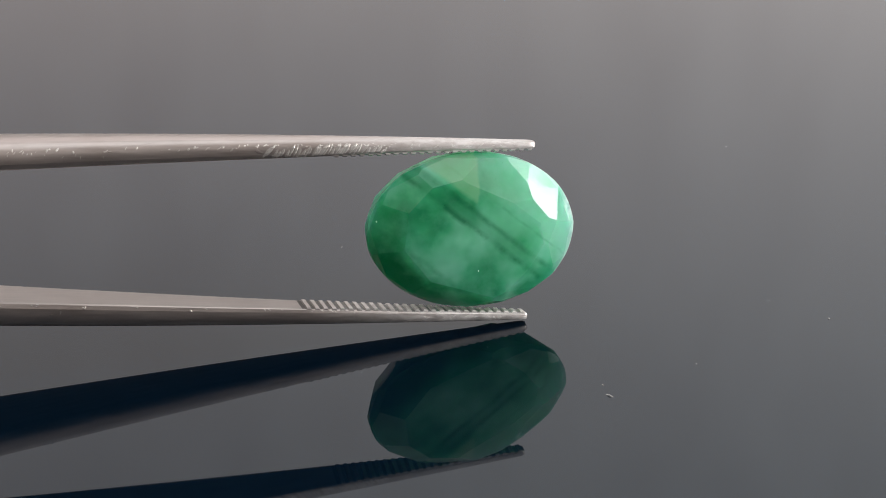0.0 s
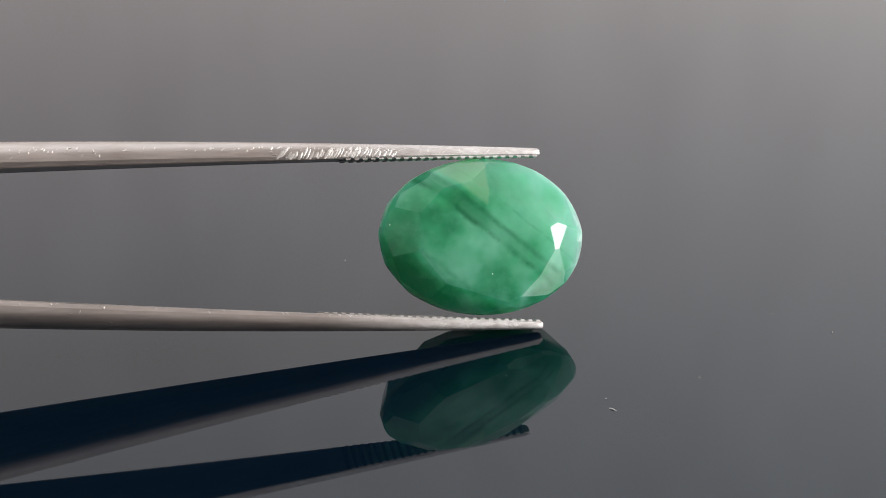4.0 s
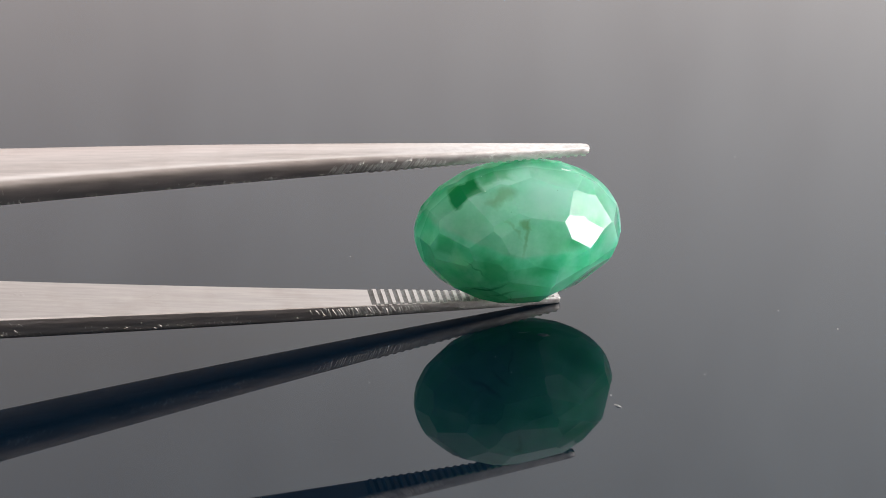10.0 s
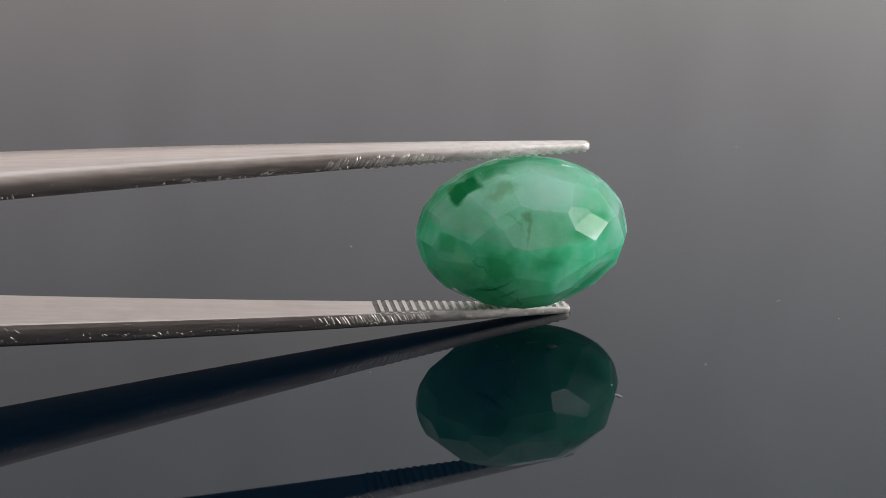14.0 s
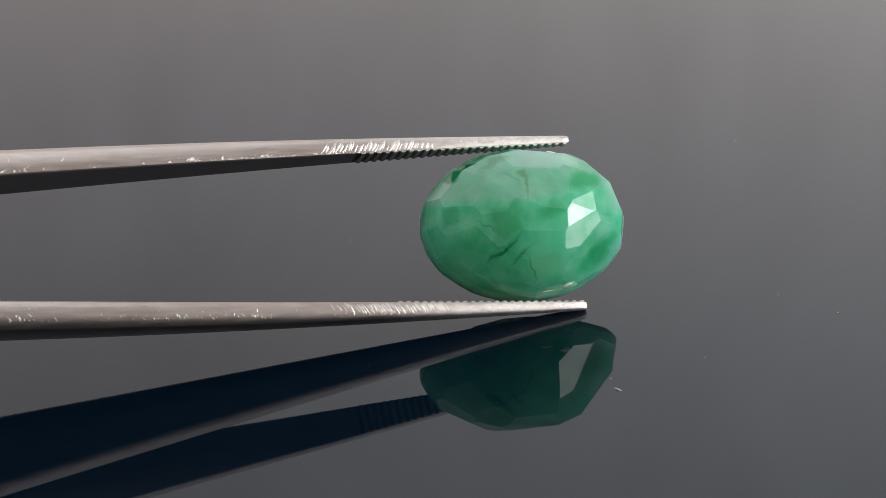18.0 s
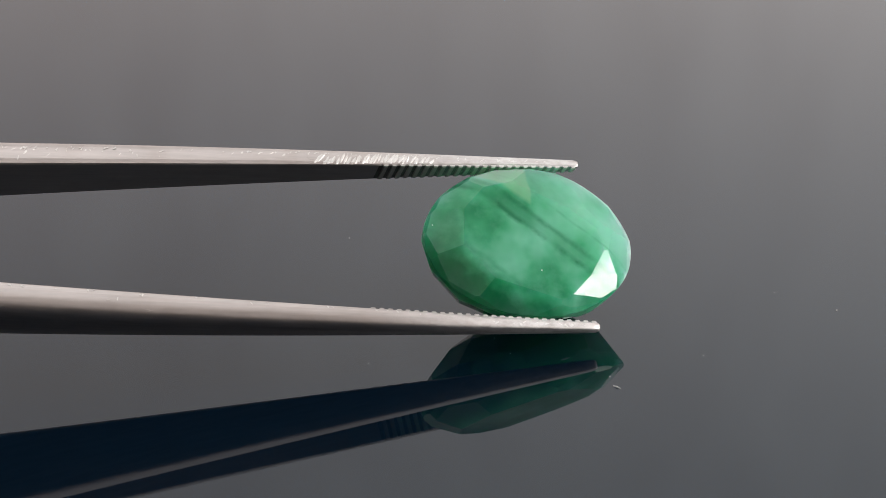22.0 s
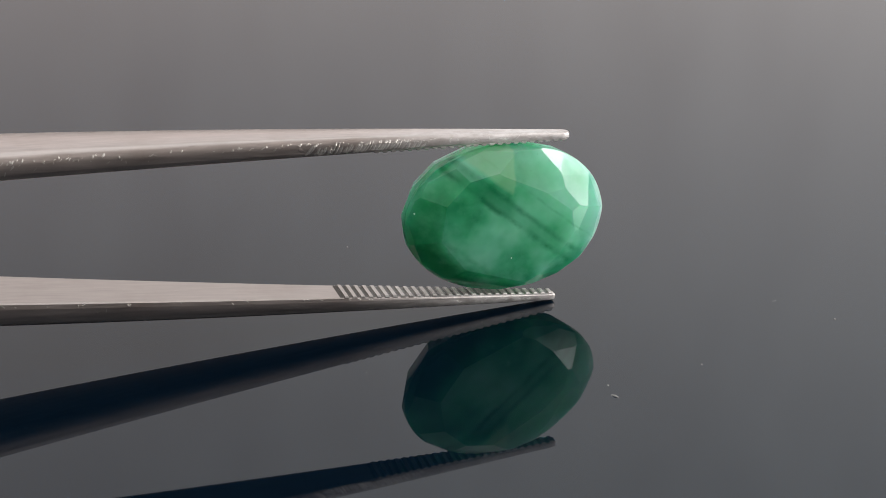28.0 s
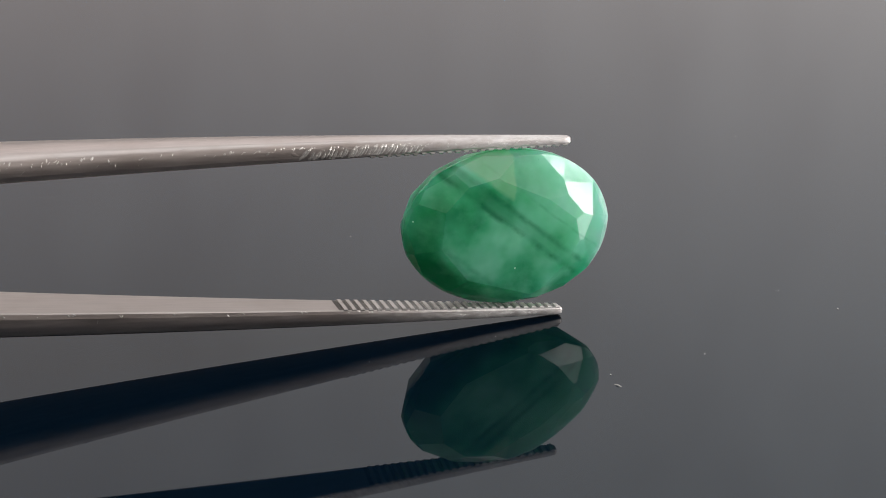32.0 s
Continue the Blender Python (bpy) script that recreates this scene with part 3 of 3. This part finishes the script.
def make_gemstone():
    """An oval mixed-cut stone, cut out of a rough block facet by facet: table towards -y, pavilion towards +y, long way along x."""
    rng = random.Random(11)
    sides = 72
    rings = []
    for y in (-CROWN - CANT, DEEP * 1.05):
        rings.append([Vector((A * math.cos(2 * math.pi * k / sides), y, B * math.sin(2 * math.pi * k / sides))) * MM for k in range(sides)])
    bm = loft(rings)

    def cut(co, no):
        geom = bm.verts[:] + bm.edges[:] + bm.faces[:]
        out = bmesh.ops.bisect_plane(bm, geom=geom, dist=1e-8, plane_co=co, plane_no=no, clear_outer=True)
        edges = [e for e in out["geom_cut"] if isinstance(e, bmesh.types.BMEdge)]
        if len(edges) > 2:
            bmesh.ops.edgeloop_fill(bm, edges=edges)

    def row(r1, h1, r2, h2, count, phase, wob=0.05, crown=False, spare=(0, 0)):
        """One round of facets, each along the line from radius r1, height h1 to r2, h2 (shares of the stone); none between the angles spare."""
        for k in range(count):
            a = 2 * math.pi * (k + phase) / count + rng.uniform(-wob, wob)
            q = 1 + rng.uniform(-wob, wob) * 0.22
            turn = (math.degrees(a) - spare[0]) % 360
            if turn < spare[1] - spare[0]:
                continue
            c, s = math.cos(a), math.sin(a)
            tall = -(CROWN + CANT * s) if crown else DEEP
            ra, rb = (1 - (1 - r) * tall / -CROWN if crown else r for r in (r1, r2))
            y1, y2 = h1 * tall, h2 * tall
            across, rise = abs(y2 - y1), (ra - rb) * (-1 if crown else 1)
            cut(Vector((A * ra * q * c, y1, B * ra * q * s)) * MM, Vector((across * c / A, rise, across * s / B)).normalized())

    def facet(turn, dip, x, y, z):
        """One facet by the direction and dip of its normal and a point on it."""
        a, b = radians(turn), radians(dip)
        cut(Vector((x, y, z)) * MM, Vector((math.cos(a) * math.cos(b), math.sin(b), math.sin(a) * math.cos(b))))

    cut(Vector((2.2, -1.22, 0)) * MM, Vector((0.05, -1, -0.045)).normalized())
    row(1.0, 0.24, 0.97, 0.48, 20, 0.5, 0.03, True)
    row(0.985, 0.42, 0.80, 1.0, 10, 0.0, 0.05, True, (-80, 105))
    # the uneven hand-cut facets of the crown's blunt end
    for turn, dip, x, y, z in ((57.3, -70.2, 1.53, -1.01, 3.01), (52.5, -60.8, 2.55, -0.62, 3.47), (46.0, -59.5, 3.65, -0.46, 2.86), (42.2, -61.7, 4.07, -0.77, 1.60),
                               (41.0, -74.5, 3.34, -1.025, 1.72), (3.2, -73.4, 4.14, -1.03, 0.28), (-33.4, -68.9, 3.75, -0.97, -1.63), (-44.5, -63.9, 3.30, -0.82, -2.69),
                               (25.7, -52.5, 5.13, -0.33, 1.36), (-9.8, -58.8, 4.98, -0.57, -0.64), (-26.8, -50.1, 4.52, -0.50, -2.60), (-62.1, -51.9, 2.15, -0.65, -3.85), (-74.0, -36.0, 2.53, -0.35, -4.08)):
        facet(turn, dip, x, y, z)
    row(1.0, 0.03, 0.875, 0.46, 16, 0.5, 0.04, spare=(-72, -50))
    row(0.89, 0.41, 0.56, 0.82, 12, 0.0, spare=(-85, 62))
    row(0.60, 0.77, 0.28, 0.975, 8, 0.5, spare=(-85, 75))
    row(0.33, 0.955, 0.08, 1.01, 6, 0.2, spare=(-75, 95))
    # the same on the pavilion, round the point from which the end facets fan out
    for turn, dip, x, y, z in ((-2.0, 70.0, 2.45, 3.92, -0.25), (24.5, 70.5, 1.87, 4.07, 0.41), (-47.3, 69.3, 2.01, 3.98, -0.82), (-54.0, 52.8, 2.86, 3.36, -1.56), (-58.3, 51.4, 1.89, 3.38, -2.19),
                               (-63.3, 43.2, 2.04, 2.58, -3.07), (-55.8, 42.9, 3.52, 2.46, -2.33), (-3.3, 48.4, 3.34, 3.45, -0.73), (-99.9, 66.8, 1.40, 3.84, -1.45),
                               (46.3, 52.2, 2.55, 3.45, 1.17), (59.8, 37.6, 1.70, 2.65, 2.78), (46, 40, 2.10, 3.13, 2.13), (20, 46, 4.3, 2.38, 1.0), (-65.3, 25, 2.17, 1.34, -3.96)):
        facet(turn, dip, x, y, z)
    bmesh.ops.remove_doubles(bm, verts=bm.verts[:], dist=0.012 * MM)
    bmesh.ops.dissolve_limit(bm, angle_limit=radians(0.5), verts=bm.verts[:], edges=bm.edges[:])
    stone = tagged(part("gemstone", bm, GEM), "oval faceted milky green emerald gripped between tweezer tips", "gemstone")
    # pits and chips carry their glints as pale colour
    for name, material, label, at, size, turn in (
            ("surface_pit", FROST_GLINT, "tiny polish pit, its glint put into a pale colour", (0.16, -1.235, -2.09), (0.035, 0.02, 0.06), 10),
            ("surface_pit", FROST_GLINT, "tiny polish pit, its glint put into a pale colour", (-5.59, -0.62, 0.62), (0.05, 0.03, 0.05), 0),
            ("surface_pit", FROST_GLINT, "tiny polish pit, its glint put into a pale colour", (-1.38, 3.36, 1.83), (0.05, 0.03, 0.04), 0),
            ("surface_pit", FROST_GLINT, "tiny polish pit, its glint put into a pale colour", (-2.84, 0.70, -3.67), (0.04, 0.04, 0.03), 0),
            ("surface_pit", FROST_GLINT, "tiny polish pit, its glint put into a pale colour", (-2.80, 1.66, -3.31), (0.05, 0.09, 0.04), 30),
            ("surface_pit", FROST_GLINT, "tiny polish pit, its glint put into a pale colour", (-2.60, 2.26, -2.77), (0.07, 0.09, 0.06), -20),
            ("inclusion", MURK, "dark speck in the stone", (-4.33, -1.00, -1.36), (0.10, 0.03, 0.07), 25),
            ("inclusion", MURK, "dark speck in the stone", (-3.12, 3.09, -1.15), (0.035, 0.03, 0.035), 0),
            ("girdle_chip_glint", FROST_GLINT, "pale sliver painting rough chips and rim highlight beside the girdle", (1.78, 1.30, 3.80), (0.42, 0.15, 0.10), 16),
            # this long thin one paints the girdle's rim highlight
            ("girdle_chip_glint", FROST_GLINT, "pale sliver painting rough chips and rim highlight beside the girdle", (0.35, 1.05, 4.09), (0.75, 0.05, 0.035), 3),
            ("girdle_chip_glint", FROST_GLINT, "pale sliver painting rough chips and rim highlight beside the girdle", (2.03, 0.56, -4.04), (0.42, 0.07, 0.06), -14)):
        flaw(name, at, size, turn, material, stone, label)
    return stone


# ---- dust on the tabletop ----
def speck(x, y, size, seed, long=1.0, turn=0.0):
    rng = random.Random(seed)
    bm = bmesh.new()
    bmesh.ops.create_icosphere(bm, subdivisions=1, radius=size * MM)
    for v in bm.verts:
        k = rng.uniform(0.6, 1.25)
        v.co = Vector((v.co.x * k * long, v.co.y * k, v.co.z * k * 0.6))
        v.co.z += size * MM * 0.5
    ob = tagged(part("dust_speck", bm, DUST), "tiny pale dust speck on the black tabletop", "dust", "dust on the table")
    ob.matrix_world = pose(x * MM, y * MM, 0, 0, 0, turn)
    return ob


def lint(x, y):
    rings = []
    for k in range(7):
        s = k / 6 - 0.5
        c = Vector((s * 0.44, 0.16 * s * s - 0.10 * s, 0.03 + 0.035 * math.cos(7 * s)))
        rings.append([(c + Vector((0.01 * math.sin(2 * math.pi * i / 5), 0.026 * math.cos(2 * math.pi * i / 5), 0.024 * math.sin(2 * math.pi * i / 5)))) * MM for i in range(5)])
    ob = tagged(part("lint", loft(rings), DUST), "short curled bit of pale lint on the black tabletop", "lint")
    ob.matrix_world = pose(x * MM, y * MM, 0, 0, 0, -25)
    return ob


tweezers = make_tweezers()
gemstone = make_gemstone()
lint(9.09, -17.66)
speck(22.39, -8.81, 0.050, 1)
speck(8.83, -16.55, 0.040, 2)
speck(14.10, -14.20, 0.035, 3)
speck(19.40, -6.59, 0.025, 4)
speck(-5.83, 0.18, 0.030, 5)
speck(20.49, 17.24, 0.025, 6)
speck(-3.96, -15.41, 0.022, 7)
speck(3.66, -14.16, 0.020, 8)
speck(2.84, -12.46, 0.020, 9)
speck(19.22, -6.66, 0.016, 10)


# ---- motion of the held stone ----
def held(x, y, z, roll, pitch, yaw):
    return Matrix.Translation(Vector((x, y, z)) * MM) @ Matrix.Rotation(radians(yaw), 4, "Z") @ Matrix.Rotation(radians(pitch), 4, "Y") @ Matrix.Rotation(radians(roll), 4, "X")


def motions():
    rows = [(t, held(*p)) for t, *p in [
        (0.0, 1.94, -8.79, 5.45, -11.1, 5.45, 14.68), (0.5, 1.88, -8.28, 5.41, -15.0, 5.85, 14.83), (1.0, 2.05, -7.69, 5.16, -23.1, 6.64, 15.01),
        (1.5, 2.35, -7.50, 5.01, -26.1, 7.14, 14.91), (2.0, 2.17, -7.76, 5.35, -14.3, 5.69, 15.29), (2.5, 2.29, -7.81, 5.31, -21.4, 7.12, 16.65),
        (3.0, 2.28, -7.61, 5.35, -22.1, 7.11, 16.48), (3.5, 2.32, -7.44, 5.19, -24.1, 6.80, 15.32), (5.5, 2.80, -7.15, 5.04, -27.8, 7.03, 15.58),
        (6.0, 2.81, -7.20, 5.11, -24.0, 6.67, 16.23), (6.5, 2.74, -7.92, 5.42, -10.3, 5.43, 16.07), (7.0, 2.96, -8.59, 5.52, -1.4, 4.40, 14.87),
        (7.5, 2.77, -6.88, 5.29, -18.4, 5.94, 16.20), (7.8, 2.86, -6.87, 6.51, -33.6, 5.96, 14.83), (8.0, 2.68, -6.21, 7.75, -47.3, 5.93, 14.76),
        (8.2, 2.84, -5.87, 8.97, -61.3, 6.29, 15.83), (8.4, 2.81, -5.71, 8.15, -77.4, 7.13, 15.32), (8.6, 3.30, -6.31, 5.89, -89.4, 7.68, 14.35), (8.8, 3.82, -6.67, 6.47, -105.1, 8.17, 13.54),
        (9.0, 4.08, -6.81, 6.38, -112.6, 9.14, 14.60), (9.2, 3.91, -6.72, 6.73, -122.0, 8.39, 14.54), (9.5, 4.02, -6.62, 6.09, -143.6, 7.90, 13.40),
        (9.7, 4.11, -7.60, 5.24, -159.0, 7.32, 12.63), (9.8, 4.18, -7.58, 5.15, -166.5, 7.03, 12.25), (10.0, 4.17, -6.99, 5.27, -174.3, 5.12, 12.88), (10.5, 3.84, -6.62, 5.24, -192.1, 4.38, 13.41),
        (11.0, 4.00, -6.78, 5.10, -199.7, 4.43, 14.01), (11.5, 4.25, -7.40, 5.04, -201.6, 4.22, 13.40), (12.0, 4.17, -7.80, 5.00, -202.9, 4.18, 13.39),
        (12.5, 4.25, -7.65, 4.99, -202.8, 4.14, 13.42), (13.0, 3.97, -7.87, 5.28, -189.4, 3.98, 13.09), (13.5, 4.12, -8.79, 5.26, -180.3, 4.25, 11.66),
        (15.5, 4.39, -7.73, 5.06, -200.1, 3.55, 13.65), (16.0, 4.08, -8.06, 5.27, -182.3, 4.32, 12.95), (16.5, 4.05, -7.57, 5.33, -173.2, 4.36, 13.39),
        (17.0, 3.92, -7.18, 5.06, -200.0, 3.49, 14.15), (17.5, 4.45, -6.96, 4.48, -215.8, 3.16, 15.01), (18.0, 4.45, -6.82, 4.40, -217.8, 3.04, 15.06),
        (18.5, 4.03, -6.58, 5.10, -198.7, 3.61, 15.94), (19.0, 2.99, -4.23, 5.20, -172.0, 4.30, 15.56), (19.5, 2.68, -4.46, 5.73, -162.2, 4.75, 14.91),
        (20.0, 3.22, -6.06, 5.23, -152.2, 5.41, 14.00), (20.3, 3.48, -6.90, 5.90, -126.0, 6.33, 14.47), (20.5, 3.65, -7.41, 7.92, -108.5, 5.88, 13.97),
        (20.9, 3.78, -8.15, 6.50, -81.5, 6.97, 14.40), (21.0, 3.66, -8.07, 6.36, -79.0, 7.09, 14.52), (21.3, 4.11, -8.92, 5.12, -70.6, 7.41, 13.66), (21.5, 4.78, -9.49, 5.88, -67.3, 7.59, 13.00),
        (21.8, 5.13, -9.61, 5.84, -57.6, 7.71, 13.33), (22.0, 4.67, -10.11, 4.64, -48.8, 7.97, 13.25), (22.2, 4.58, -10.37, 4.41, -40.1, 7.79, 13.56), (22.4, 4.62, -10.05, 5.10, -24.1, 6.77, 15.37), (22.5, 4.23, -9.15, 5.61, -6.0, 6.26, 16.30),
        (23.0, 4.13, -8.78, 5.51, -7.4, 5.73, 16.89), (23.5, 3.78, -9.15, 5.21, -23.5, 6.20, 16.06), (24.0, 3.64, -8.98, 5.33, -15.9, 5.66, 16.69),
        (24.5, 3.54, -8.86, 5.54, -4.9, 5.58, 17.24), (26.5, 3.26, -8.30, 5.51, 3.8, 4.63, 17.12), (27.0, 2.58, -6.67, 5.33, -14.0, 5.08, 18.73),
        (27.5, 2.80, -6.05, 4.72, -30.8, 5.69, 18.01), (28.0, 3.50, -7.06, 5.50, -2.6, 4.83, 18.66), (28.5, 3.19, -6.47, 5.38, -9.4, 5.06, 18.80),
        (29.0, 2.81, -6.41, 4.79, -35.3, 6.17, 17.54), (29.5, 2.87, -7.34, 5.04, -27.6, 5.81, 18.20), (30.0, 3.29, -9.05, 5.49, -1.2, 4.44, 16.97),
        (30.5, 3.09, -8.20, 5.35, -11.7, 4.84, 17.52), (31.0, 2.66, -7.61, 4.90, -26.8, 5.65, 17.97), (31.5, 2.93, -8.21, 4.92, -24.6, 5.48, 17.80),
        (32.0, 3.40, -9.66, 5.44, -8.4, 4.71, 17.17),
    ]]
    walk(tweezers, rows)
    walk(gemstone, rows)


motions()
